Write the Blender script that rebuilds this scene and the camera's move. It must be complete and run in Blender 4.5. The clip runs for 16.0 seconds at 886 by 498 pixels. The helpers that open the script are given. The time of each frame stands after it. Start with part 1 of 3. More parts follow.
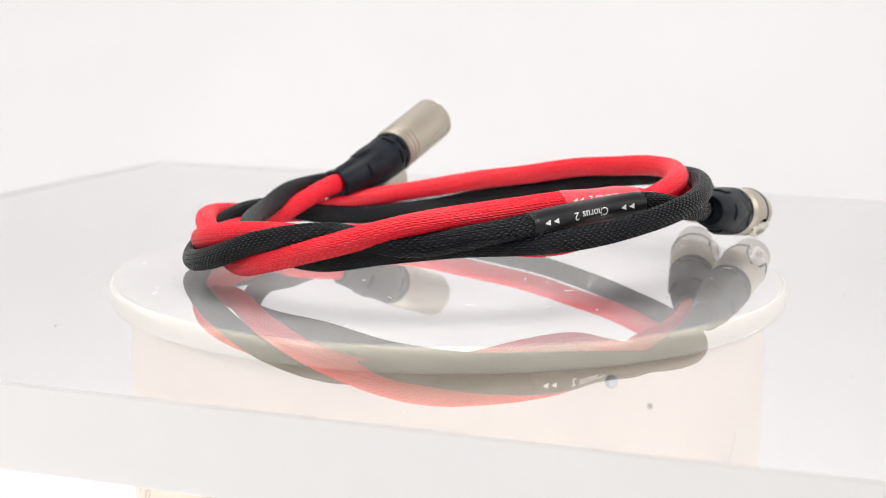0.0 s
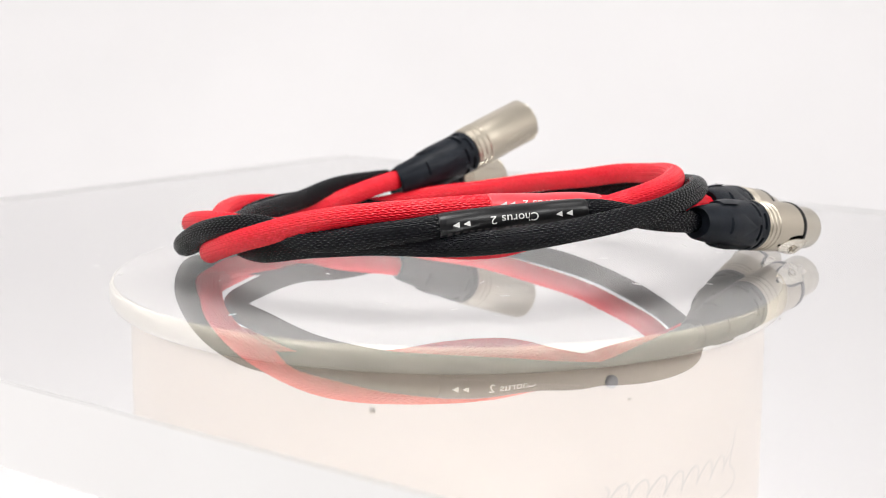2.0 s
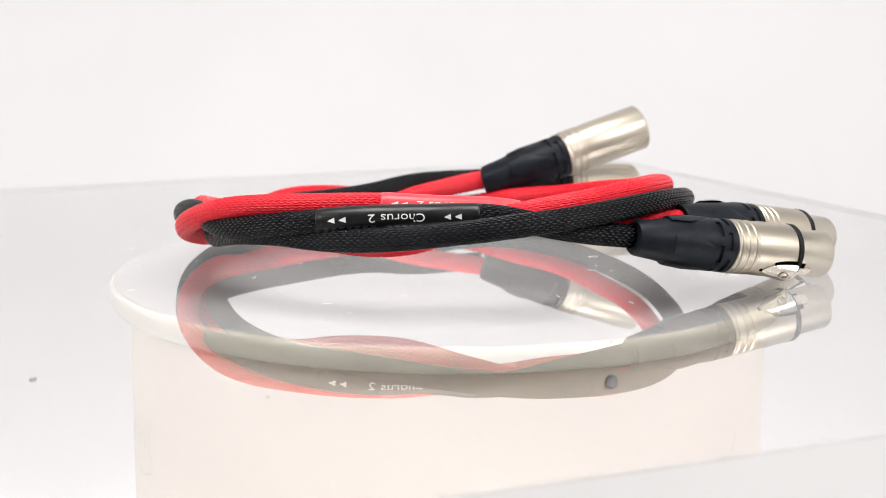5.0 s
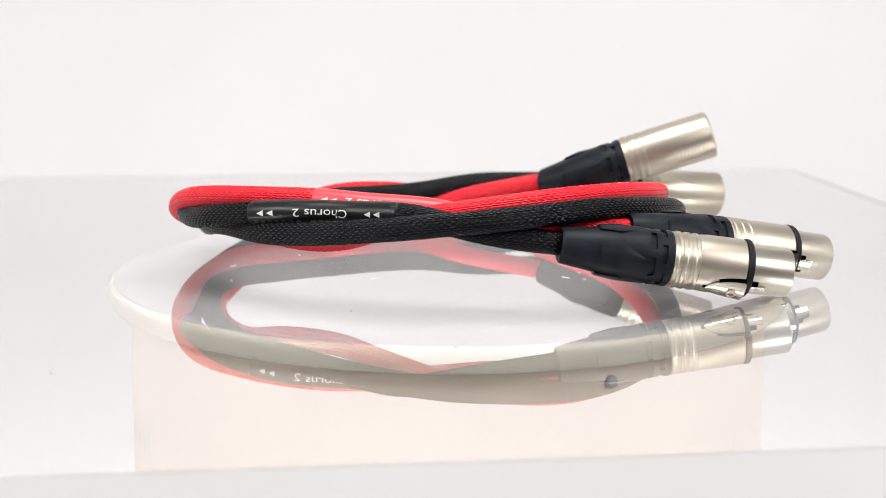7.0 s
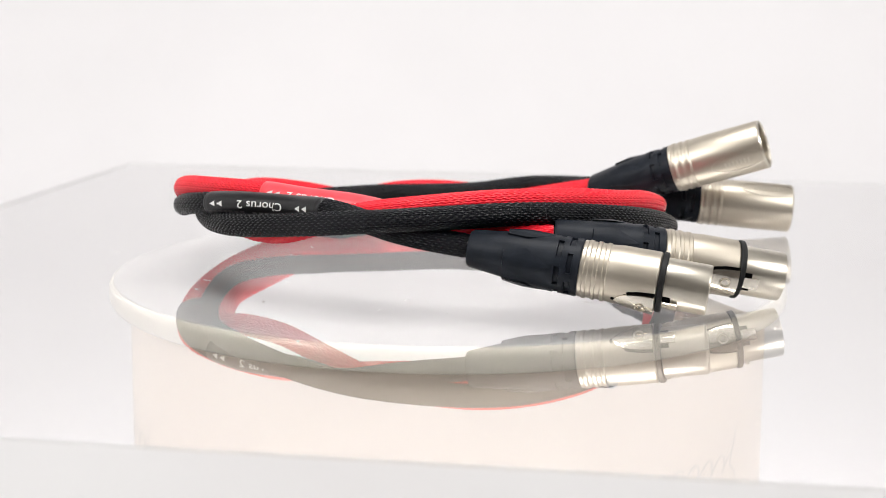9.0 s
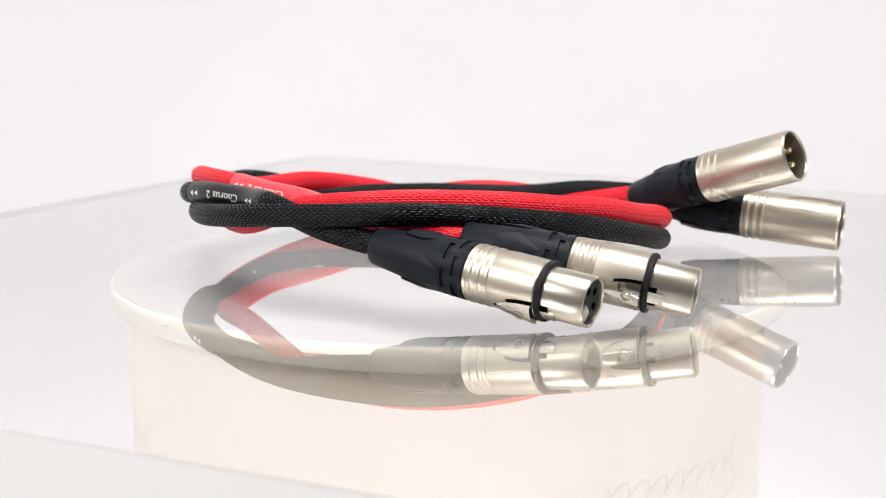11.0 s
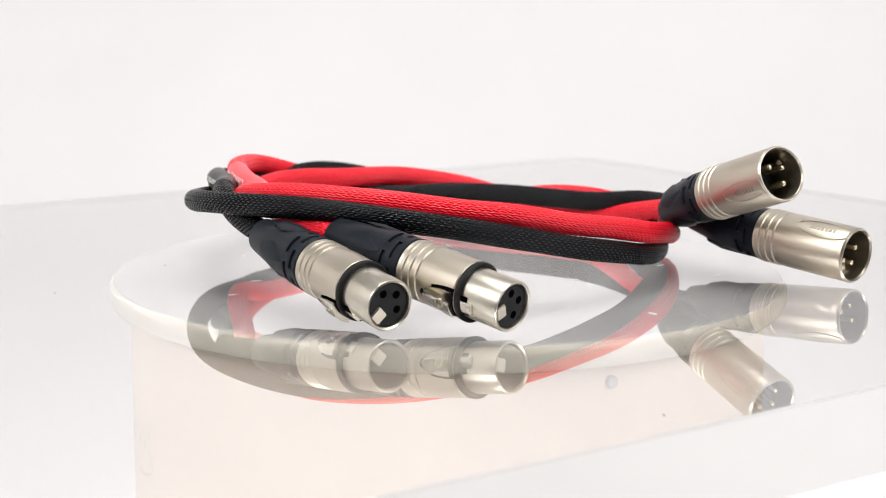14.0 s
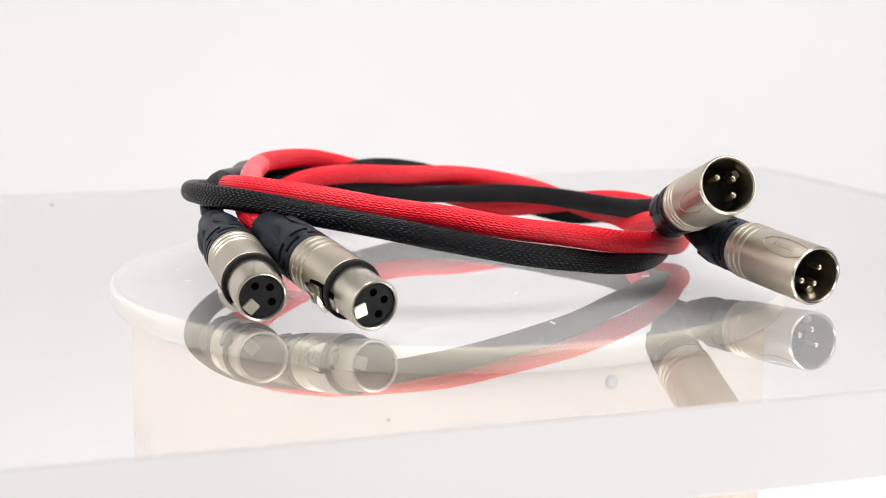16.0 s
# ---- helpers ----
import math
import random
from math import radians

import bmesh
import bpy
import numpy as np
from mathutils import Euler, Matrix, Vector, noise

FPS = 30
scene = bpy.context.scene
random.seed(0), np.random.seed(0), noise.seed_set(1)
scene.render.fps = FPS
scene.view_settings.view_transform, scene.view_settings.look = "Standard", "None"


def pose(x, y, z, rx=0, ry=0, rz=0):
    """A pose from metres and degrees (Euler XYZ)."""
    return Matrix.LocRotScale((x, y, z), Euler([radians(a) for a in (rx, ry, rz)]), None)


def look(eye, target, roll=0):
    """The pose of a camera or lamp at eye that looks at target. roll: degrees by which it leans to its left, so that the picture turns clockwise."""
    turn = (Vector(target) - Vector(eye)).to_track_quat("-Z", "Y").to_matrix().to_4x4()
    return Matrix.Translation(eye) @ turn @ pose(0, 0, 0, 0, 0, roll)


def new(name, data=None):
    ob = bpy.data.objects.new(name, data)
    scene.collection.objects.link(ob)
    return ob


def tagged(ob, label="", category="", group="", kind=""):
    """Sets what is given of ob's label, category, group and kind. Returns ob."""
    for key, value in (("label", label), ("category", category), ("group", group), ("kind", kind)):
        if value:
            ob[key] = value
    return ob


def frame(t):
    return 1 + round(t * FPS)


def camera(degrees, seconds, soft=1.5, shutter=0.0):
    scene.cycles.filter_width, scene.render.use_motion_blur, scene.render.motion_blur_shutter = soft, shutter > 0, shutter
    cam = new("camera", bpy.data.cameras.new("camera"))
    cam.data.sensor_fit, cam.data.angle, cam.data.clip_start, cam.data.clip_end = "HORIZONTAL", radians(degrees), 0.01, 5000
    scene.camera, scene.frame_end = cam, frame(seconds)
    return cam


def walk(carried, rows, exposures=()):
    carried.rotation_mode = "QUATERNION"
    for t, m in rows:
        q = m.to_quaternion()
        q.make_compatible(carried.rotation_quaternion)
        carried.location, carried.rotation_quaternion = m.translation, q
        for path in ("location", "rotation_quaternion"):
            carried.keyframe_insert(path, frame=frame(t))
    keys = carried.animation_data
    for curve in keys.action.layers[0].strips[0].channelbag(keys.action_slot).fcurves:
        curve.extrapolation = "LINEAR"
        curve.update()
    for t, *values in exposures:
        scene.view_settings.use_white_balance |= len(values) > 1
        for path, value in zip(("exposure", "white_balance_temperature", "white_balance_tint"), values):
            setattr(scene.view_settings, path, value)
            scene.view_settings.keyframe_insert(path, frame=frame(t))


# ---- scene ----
cam = camera(29.41, 16.0, soft=0.85)
EYE, YAW, PITCH = Vector((0.0, -0.65, 0.11453)), radians(-0.1785), radians(9.7325)
AIM = Vector((math.sin(YAW) * math.cos(PITCH), math.cos(YAW) * math.cos(PITCH), -math.sin(PITCH)))
STAND = look(EYE, EYE + AIM, 0.28)
cam.data.dof.use_dof, cam.data.dof.focus_distance, cam.data.dof.aperture_fstop = True, 0.565, 18.0
walk(cam, [(0.0, STAND), (16.0, STAND)], exposures=[(0.0, 0.0), (16.0, 0.0)])

# turn of the plate about the upright axis: seconds, degrees
TURN = [(0.0, 60.8), (0.5, 56.5), (1.0, 51.9), (1.5, 47.6), (2.0, 42.65), (2.5, 38.85), (3.0, 34.5), (3.5, 30.45),
        (4.0, 25.9), (4.2, 24.2), (5.3, 15.1), (6.3, 6.07), (6.5, 4.4), (7.0, 0.0), (7.5, -4.2), (8.0, -8.95), (8.5, -13.2),
        (9.0, -17.8), (9.2, -19.5), (10.3, -29.0), (11.3, -38.3), (11.5, -40.0), (12.0, -44.45), (12.5, -48.45), (13.0, -52.85),
        (13.5, -56.9), (14.0, -61.25), (14.5, -65.4), (15.0, -69.8), (15.5, -74.15), (16.0, -78.25)]

# ---- light: a white product studio with soft lamps ----
world = bpy.data.worlds.new("studio_air")
world.use_nodes = True
world.node_tree.nodes["Background"].inputs[0].default_value = (1.0, 0.98, 0.97, 1)
world.node_tree.nodes["Background"].inputs[1].default_value = 0.40
scene.world = world


def area_lamp(name, eye, target, w, h, watts, colour=(1, 1, 1)):
    data = bpy.data.lights.new(name, "AREA")
    data.shape, data.size, data.size_y, data.energy, data.color = "RECTANGLE", w, h, watts, colour
    ob = new(name, data)
    ob.matrix_world = look(eye, target)
    return ob


area_lamp("softbox_top", (0.0, -0.22, 1.25), (0, 0, 0), 0.6, 0.5, 14.4, (1, 0.985, 0.97))
area_lamp("softbox_side", (-0.95, -0.8, 0.8), (0, 0, 0), 0.4, 0.4, 9.2, (1, 0.99, 0.98))
area_lamp("softbox_side", (0.95, -0.8, 0.8), (0, 0, 0), 0.4, 0.4, 9.0, (1, 0.99, 0.98))
# unseen fill lamp, added to brighten the backdrop that the plate mirrors
area_lamp("backdrop_fill", (0.0, 0.98, 1.08), (0, 1.5, 0.36), 2.4, 0.3, 8.6, (1, 0.98, 0.985))


# ---- materials ----
def material(name, colour=(0.8, 0.8, 0.8), rough=0.5, metal=0.0, **extra):
    m = bpy.data.materials.new(name)
    m.use_nodes = True
    b = m.node_tree.nodes["Principled BSDF"]
    b.inputs["Base Color"].default_value = (*colour, 1)
    b.inputs["Roughness"].default_value = rough
    b.inputs["Metallic"].default_value = metal
    for key, value in extra.items():
        b.inputs[key.replace("_", " ")].default_value = value
    return m


def vary(m, colour_a, colour_b, scale, rough=(0.3, 0.5), bump=0.0, bump_scale=400.0, coord="Object", stretch=(1, 1, 1)):
    """Two scales of variation: a broad mix of two colours and of gloss, and a fine relief."""
    t = m.node_tree
    b = t.nodes["Principled BSDF"]
    tc = t.nodes.new("ShaderNodeTexCoord")
    mp = t.nodes.new("ShaderNodeMapping")
    mp.inputs["Scale"].default_value = stretch
    t.links.new(tc.outputs[coord], mp.inputs["Vector"])
    n = t.nodes.new("ShaderNodeTexNoise")
    n.inputs["Scale"].default_value, n.inputs["Detail"].default_value = scale, 6
    t.links.new(mp.outputs[0], n.inputs["Vector"])
    r = t.nodes.new("ShaderNodeValToRGB")
    r.color_ramp.elements[0].color, r.color_ramp.elements[1].color = (*colour_a, 1), (*colour_b, 1)
    r.color_ramp.elements[0].position, r.color_ramp.elements[1].position = 0.35, 0.65
    t.links.new(n.outputs["Fac"], r.inputs["Fac"])
    t.links.new(r.outputs["Color"], b.inputs["Base Color"])
    g = t.nodes.new("ShaderNodeMapRange")
    g.inputs["To Min"].default_value, g.inputs["To Max"].default_value = rough
    t.links.new(n.outputs["Fac"], g.inputs["Value"])
    t.links.new(g.outputs[0], b.inputs["Roughness"])
    if bump:
        f = t.nodes.new("ShaderNodeTexNoise")
        f.inputs["Scale"].default_value, f.inputs["Detail"].default_value = bump_scale, 4
        t.links.new(mp.outputs[0], f.inputs["Vector"])
        k = t.nodes.new("ShaderNodeBump")
        k.inputs["Strength"].default_value, k.inputs["Distance"].default_value = bump, 0.001
        t.links.new(f.outputs["Fac"], k.inputs["Height"])
        t.links.new(k.outputs[0], b.inputs["Normal"])
    return m


RED = vary(material("red_nylon_braid", Specular_IOR_Level=0.3), (0.70, 0.006, 0.018), (0.82, 0.010, 0.030), 900, (0.20, 0.30), 0.15, 6000)
BLACK = vary(material("black_nylon_braid", Specular_IOR_Level=0.10), (0.0008, 0.001, 0.002), (0.002, 0.0025, 0.004), 900, (0.07, 0.11), 0.15, 6000)
# the same yarns, slightly lighter and glossier on their backs to force glints
BLACK_SHEEN = vary(material("black_nylon_glint", Specular_IOR_Level=0.50), (0.0010, 0.0013, 0.0025), (0.0025, 0.003, 0.005), 900, (0.16, 0.26))
RED_SHEEN = vary(material("red_nylon_glint", Specular_IOR_Level=0.6), (0.72, 0.008, 0.022), (0.84, 0.014, 0.036), 900, (0.18, 0.28))
SLEEVE_BLACK = vary(material("black_heat_shrink", Specular_IOR_Level=0.35), (0.005, 0.005, 0.006), (0.009, 0.009, 0.010), 200, (0.28, 0.40), 0.08, 1500)
SLEEVE_RED = vary(material("red_heat_shrink"), (0.80, 0.045, 0.06), (0.86, 0.06, 0.08), 200, (0.30, 0.42), 0.08, 1500)
RUBBER = vary(material("black_moulded_boot", Specular_IOR_Level=0.15), (0.006, 0.008, 0.012), (0.012, 0.015, 0.021), 180, (0.36, 0.50), 0.12, 2200)
GASKET = vary(material("black_gasket", Specular_IOR_Level=0.2), (0.008, 0.008, 0.008), (0.014, 0.014, 0.014), 300, (0.45, 0.6))
NICKEL = vary(material("satin_nickel", metal=1.0), (0.43, 0.385, 0.315), (0.57, 0.515, 0.43), 60, (0.33, 0.46), 0.05, 3000, stretch=(0.15, 1, 1))
BRIGHT = vary(material("polished_nickel", metal=1.0), (0.50, 0.46, 0.39), (0.60, 0.56, 0.48), 90, (0.26, 0.36))
MIRROR = vary(material("mirror_polished_nickel", metal=1.0), (0.62, 0.58, 0.51), (0.70, 0.66, 0.58), 120, (0.10, 0.18))
GOLD = material("contact_metal", (0.78, 0.68, 0.48), 0.2, 1.0)
INSERT = vary(material("black_insert_plastic", Specular_IOR_Level=0.2), (0.014, 0.014, 0.015), (0.022, 0.022, 0.023), 300, (0.5, 0.65))
# near-black colour painted in for the shade inside contact holes and latch gaps
HOLE_SHADE = material("hole_and_gap_shade", (0.002, 0.002, 0.002), 0.9, Specular_IOR_Level=0.0)
FAINT = material("faint_print", (0.07, 0.065, 0.065), 0.6)
PRINT = material("white_print", (0.78, 0.78, 0.76), 0.5)
CREAM = vary(material("cream_plastic"), (0.72, 0.625, 0.535), (0.75, 0.655, 0.56), 14, (0.30, 0.42), 0.04, 500)
LIP = vary(material("glossy_cream_plastic"), (0.58, 0.54, 0.46), (0.62, 0.58, 0.50), 14, (0.14, 0.22))
PLATTER = vary(material("grey_platter"), (0.37, 0.36, 0.355), (0.41, 0.40, 0.395), 20, (0.4, 0.55), 0.05, 800)
PALE_PRINT = material("pale_print", (0.57, 0.52, 0.455), 0.6)
GREY_PRINT = material("grey_print", (0.42, 0.41, 0.42), 0.6)
DUST = material("grey_dust", (0.35, 0.33, 0.31), 0.9)
LINT = material("white_lint", (0.85, 0.85, 0.83), 0.8)
TABLE = vary(material("white_table_board"), (0.80, 0.785, 0.78), (0.84, 0.83, 0.825), 5, (0.35, 0.5), 0.05, 300)
PAPER = vary(material("white_backdrop_paper"), (0.66, 0.65, 0.655), (0.69, 0.68, 0.685), 3, (0.7, 0.8), 0.03, 300)
BOARD = vary(material("white_foam_board"), (0.82, 0.81, 0.80), (0.85, 0.84, 0.83), 4, (0.6, 0.8), 0.03, 300)
# for an unseen wall, kept dark to put dark bands into the nickel's reflections
REFLECTION_WALL = vary(material("dark_reflection_wall"), (0.20, 0.185, 0.17), (0.25, 0.23, 0.21), 2, (0.7, 0.9))
ROOM = vary(material("pale_studio_wall"), (0.72, 0.70, 0.68), (0.77, 0.75, 0.73), 2, (0.7, 0.9))
# matt white painted in for the white light a clear edge would show
EDGE_WHITE = vary(material("whitened_acrylic_edge", Specular_IOR_Level=0.3), (0.875, 0.865, 0.865), (0.90, 0.895, 0.895), 12, (0.5, 0.7))
CLEAR = material("clear_acrylic", (1.0, 1.0, 1.0), 0.0, 0.0, Transmission_Weight=1.0, IOR=1.49)
# polished top face; extra mirror reflection mixed in to stand for an overbright backdrop
_g, _m = CLEAR.node_tree.nodes.new("ShaderNodeBsdfGlossy"), CLEAR.node_tree.nodes.new("ShaderNodeMixShader")
_g.inputs["Roughness"].default_value, _m.inputs[0].default_value = 0.0, 0.42
CLEAR.node_tree.links.new(CLEAR.node_tree.nodes["Principled BSDF"].outputs[0], _m.inputs[1])
CLEAR.node_tree.links.new(_g.outputs[0], _m.inputs[2])
CLEAR.node_tree.links.new(_m.outputs[0], CLEAR.node_tree.nodes["Material Output"].inputs["Surface"])
UNDERSIDE = material("acrylic_underside", (1.0, 1.0, 1.0), 0.0)
_n = UNDERSIDE.node_tree.nodes.new("ShaderNodeBsdfRefraction")
_n.inputs["IOR"].default_value, _n.inputs["Roughness"].default_value = 1.49, 0.0
UNDERSIDE.node_tree.links.new(_n.outputs[0], UNDERSIDE.node_tree.nodes["Material Output"].inputs["Surface"])


# ---- mesh helpers ----
def link(name, verts, faces, mat, parent=None, smooth=True, label=""):
    me = bpy.data.meshes.new(name)
    me.from_pydata([tuple(v) for v in verts], [], faces)
    me.materials.append(mat)
    if smooth:
        me.shade_smooth()
        me.set_sharp_from_angle(angle=radians(35))
    ob = new(name, me)
    ob.parent = parent
    return tagged(ob, label)


def part(name, bm, mat, parent, label="", smooth=True):
    bmesh.ops.recalc_face_normals(bm, faces=bm.faces)
    me = bpy.data.meshes.new(name)
    bm.to_mesh(me)
    bm.free()
    me.materials.append(mat)
    if smooth:
        me.shade_smooth()
        me.set_sharp_from_angle(angle=radians(35))
    ob = new(name, me)
    ob.parent = parent
    return tagged(ob, label)


def lathe(bm, profile, seg=56, axis="X", closed=False):
    """Turn (along, radius) about the axis. closed: join the last ring to the first."""
    rings = []
    for a, r in profile:
        ring = []
        for i in range(seg):
            p = 2 * math.pi * i / seg
            c, s = r * math.cos(p), r * math.sin(p)
            ring.append(bm.verts.new((a, c, s) if axis == "X" else (c, s, a)))
        rings.append(ring)
    pairs = list(zip(rings, rings[1:])) + ([(rings[-1], rings[0])] if closed else [])
    for r0, r1 in pairs:
        for i in range(seg):
            j = (i + 1) % seg
            bm.faces.new((r0[i], r0[j], r1[j], r1[i]))
    if not closed:
        bm.faces.new(rings[0])
        bm.faces.new(rings[-1])
    return bm


def wrap_patch(bm, outline, r0, r1, turn=0.0):
    """A solid patch on a round surface about X: outline of (along, arc length), from radius r0 out to r1."""
    lo, hi = [], []
    for a, arc in outline:
        p = turn + arc / r1
        for r, row in ((r0, lo), (r1, hi)):
            row.append(bm.verts.new((a, -r * math.cos(p), r * math.sin(p))))
    bm.faces.new(hi)
    bm.faces.new(lo[::-1])
    n = len(lo)
    for i in range(n):
        bm.faces.new((lo[i], lo[(i + 1) % n], hi[(i + 1) % n], hi[i]))


def box_patch(bm, a0, a1, arc0, arc1, r0, r1, turn=0.0, steps=5):
    """A curved bar on a round surface about X."""
    for k in range(steps):
        u0, u1 = arc0 + (arc1 - arc0) * k / steps, arc0 + (arc1 - arc0) * (k + 1) / steps
        wrap_patch(bm, [(a0, u0), (a1, u0), (a1, u1), (a0, u1)], r0, r1, turn)


# ---- the studio ----
def studio():
    # a white backdrop sheet that sweeps up from the table
    prof = [(-0.95, -0.2052), (0.3, -0.2052)] + [(1.0 + 0.5 * math.sin(a), 0.2948 - 0.5 * math.cos(a)) for a in np.linspace(0, math.pi / 2, 14)] + [(1.5, 2.2)]
    verts, faces = [], []
    for off in (0.0, 0.004):
        for y, z in prof:
            verts += [(-2.6, y + off, z - off), (2.6, y + off, z - off)]
    n = len(prof)
    for i in range(n - 1):
        faces.append((2 * i, 2 * i + 1, 2 * i + 3, 2 * i + 2))
        faces.append((2 * n + 2 * i, 2 * n + 2 * i + 2, 2 * n + 2 * i + 3, 2 * n + 2 * i + 1))
    tagged(link("backdrop", verts, faces, PAPER), "white seamless paper sweep under and behind the turntable", kind="structure")
    bm = bmesh.new()
    bmesh.ops.create_cube(bm, size=1, matrix=Matrix.Translation((0, 0.1, -0.23)) @ Matrix.Diagonal((4.4, 2.6, 0.04, 1)))
    bmesh.ops.bevel(bm, geom=bm.edges, offset=0.004, segments=2, affect="EDGES")
    tagged(part("table_top", bm, TABLE, None), "white board table top under the turntable", "table", kind="structure")
    # unseen white boards added on both sides of the set to brighten the plate's edges
    for name, x in (("reflector_board", -1.2), ("reflector_board", 1.2)):
        bm = bmesh.new()
        bmesh.ops.create_cube(bm, size=1, matrix=Matrix.Translation((x, 0.3, 0.3978)) @ Matrix.Diagonal((0.01, 2.1, 1.2, 1)))
        bmesh.ops.bevel(bm, geom=bm.edges, offset=0.002, segments=2, affect="EDGES")
        tagged(part(name, bm, BOARD, None), "large unseen white board added on the paper to brighten the plate's edges", "reflector", "reflector boards")
    # unseen room shell; wall_south is darkened to shape the reflections
    for name, size, at in (("floor", (6, 6, 0.1), (0, 0, -1.0)), ("wall_south", (6, 0.1, 3.6), (0, -2.2, 0.8)),
                           ("wall_west", (0.1, 6, 3.6), (-2.8, 0, 0.8)), ("wall_east", (0.1, 6, 3.6), (2.8, 0, 0.8)),
                           ("wall_north", (6, 0.1, 3.6), (0, 2.4, 0.8))):
        bm = bmesh.new()
        bmesh.ops.create_cube(bm, size=1, matrix=Matrix.Translation(at) @ Matrix.Diagonal((*size, 1)))
        tagged(part(name, bm, REFLECTION_WALL if name == "wall_south" else ROOM, None, smooth=False), "unseen plain matt studio " + name.split("_")[0], kind="structure")


studio()


# ---- the turntable drum, standing still ----
def turntable_drum():
    root = tagged(new("turntable_drum"), "cream plastic motorised turntable drum with a rounded glossy lip", "turntable")
    root.location = (0, 0, -0.2052)
    top = 0.2052 - 0.0255
    bm = bmesh.new()
    lathe(bm, [(0.0, 0.119), (0.004, 0.1225), (top - 0.0132, 0.1225), (top - 0.0122, 0.1222), (top - 0.0110, 0.1218), (top - 0.0106, 0.1216)], 160, "Z")
    part("body", bm, CREAM, root)
    bm = bmesh.new()
    # a flat-topped ring with a rounded shoulder and a short upright side
    prof = [(top - 0.0104, 0.1212), (top - 0.0102, 0.1252), (top - 0.0097, 0.1278), (top - 0.0086, 0.1294), (top - 0.0070, 0.1302), (top - 0.0048, 0.1304)]
    prof += [(top - 0.0040 + 0.0030 * math.sin(a), 0.1286 + 0.0018 * math.cos(a)) for a in np.linspace(0.15, math.pi / 2, 9)]
    lathe(bm, prof + [(top - 0.0014, 0.12852), (top - 0.0104, 0.1205)], 200, "Z", closed=True)
    part("lip", bm, LIP, root, "glossy rounded cream lip")
    bm = bmesh.new()
    lathe(bm, [(top - 0.0098, 0.1160), (top - 0.0016, 0.1282), (top - 0.0010, 0.1285), (top - 0.0007, 0.1282), (top - 0.0006, 0.1270), (top - 0.0006, 0.02)], 160, "Z")
    part("platter", bm, PLATTER, root, "grey turning platter disc")
    # a small grey button low on the drum
    bm = bmesh.new()
    lathe(bm, [(0.0, 0.0022), (0.0014, 0.0022), (0.002, 0.0016)], 20, "Z")
    b = part("button", bm, GREY_PRINT, root, "small grey round button")
    a = radians(-64)
    b.matrix_local = Matrix.Translation((0.1222 * math.cos(a), 0.1222 * math.sin(a), top - 0.0160)) @ Matrix.Rotation(a, 4, "Z") @ Matrix.Rotation(radians(90), 4, "Y")
    # faint script mark, drawn as plain looping strokes, twice round the drum
    def stroke(bm, pts, mid, w=0.00045):
        for (x0, z0), (x1, z1) in zip(pts, pts[1:]):
            n = max(math.hypot(x1 - x0, z1 - z0), 1e-6)
            ox, oz = -(z1 - z0) / n * w, (x1 - x0) / n * w
            quad = []
            for x, z in ((x0 - ox, z0 - oz), (x1 - ox, z1 - oz), (x1 + ox, z1 + oz), (x0 + ox, z0 + oz)):
                a = radians(mid) + (x - 0.0355) / 0.1225
                quad.append(bm.verts.new((0.12262 * math.cos(a), 0.12262 * math.sin(a), top - 0.0575 + z)))
            bm.faces.new(quad)

    for mid in (-49.0, -167.0):
        bm = bmesh.new()
        # joined leaning arches, a tall last stem and a looped tail
        stroke(bm, [(0.066 * u + 0.0022 * math.sin(u * 2 * math.pi * 8 + 0.9), 0.0034 + 0.0034 * math.cos(u * 2 * math.pi * 8)) for u in np.linspace(0, 1, 200)], mid)
        stroke(bm, [(0.0655 + 0.0050 * u, 0.0020 + 0.0125 * u) for u in np.linspace(0, 1, 8)], mid)
        stroke(bm, [(0.0655 + 0.0052 * math.sin(2.6 * u), 0.0020 - 0.0085 * u) for u in np.linspace(0, 1, 14)], mid)
        stroke(bm, [(0.0682 - 0.026 * u, -0.0065 - 0.0022 * math.sin(math.pi * u)) for u in np.linspace(0, 1, 14)], mid)
        part("script_mark", bm, PALE_PRINT, root, "faint grey script mark")
    return root


turntable_drum()


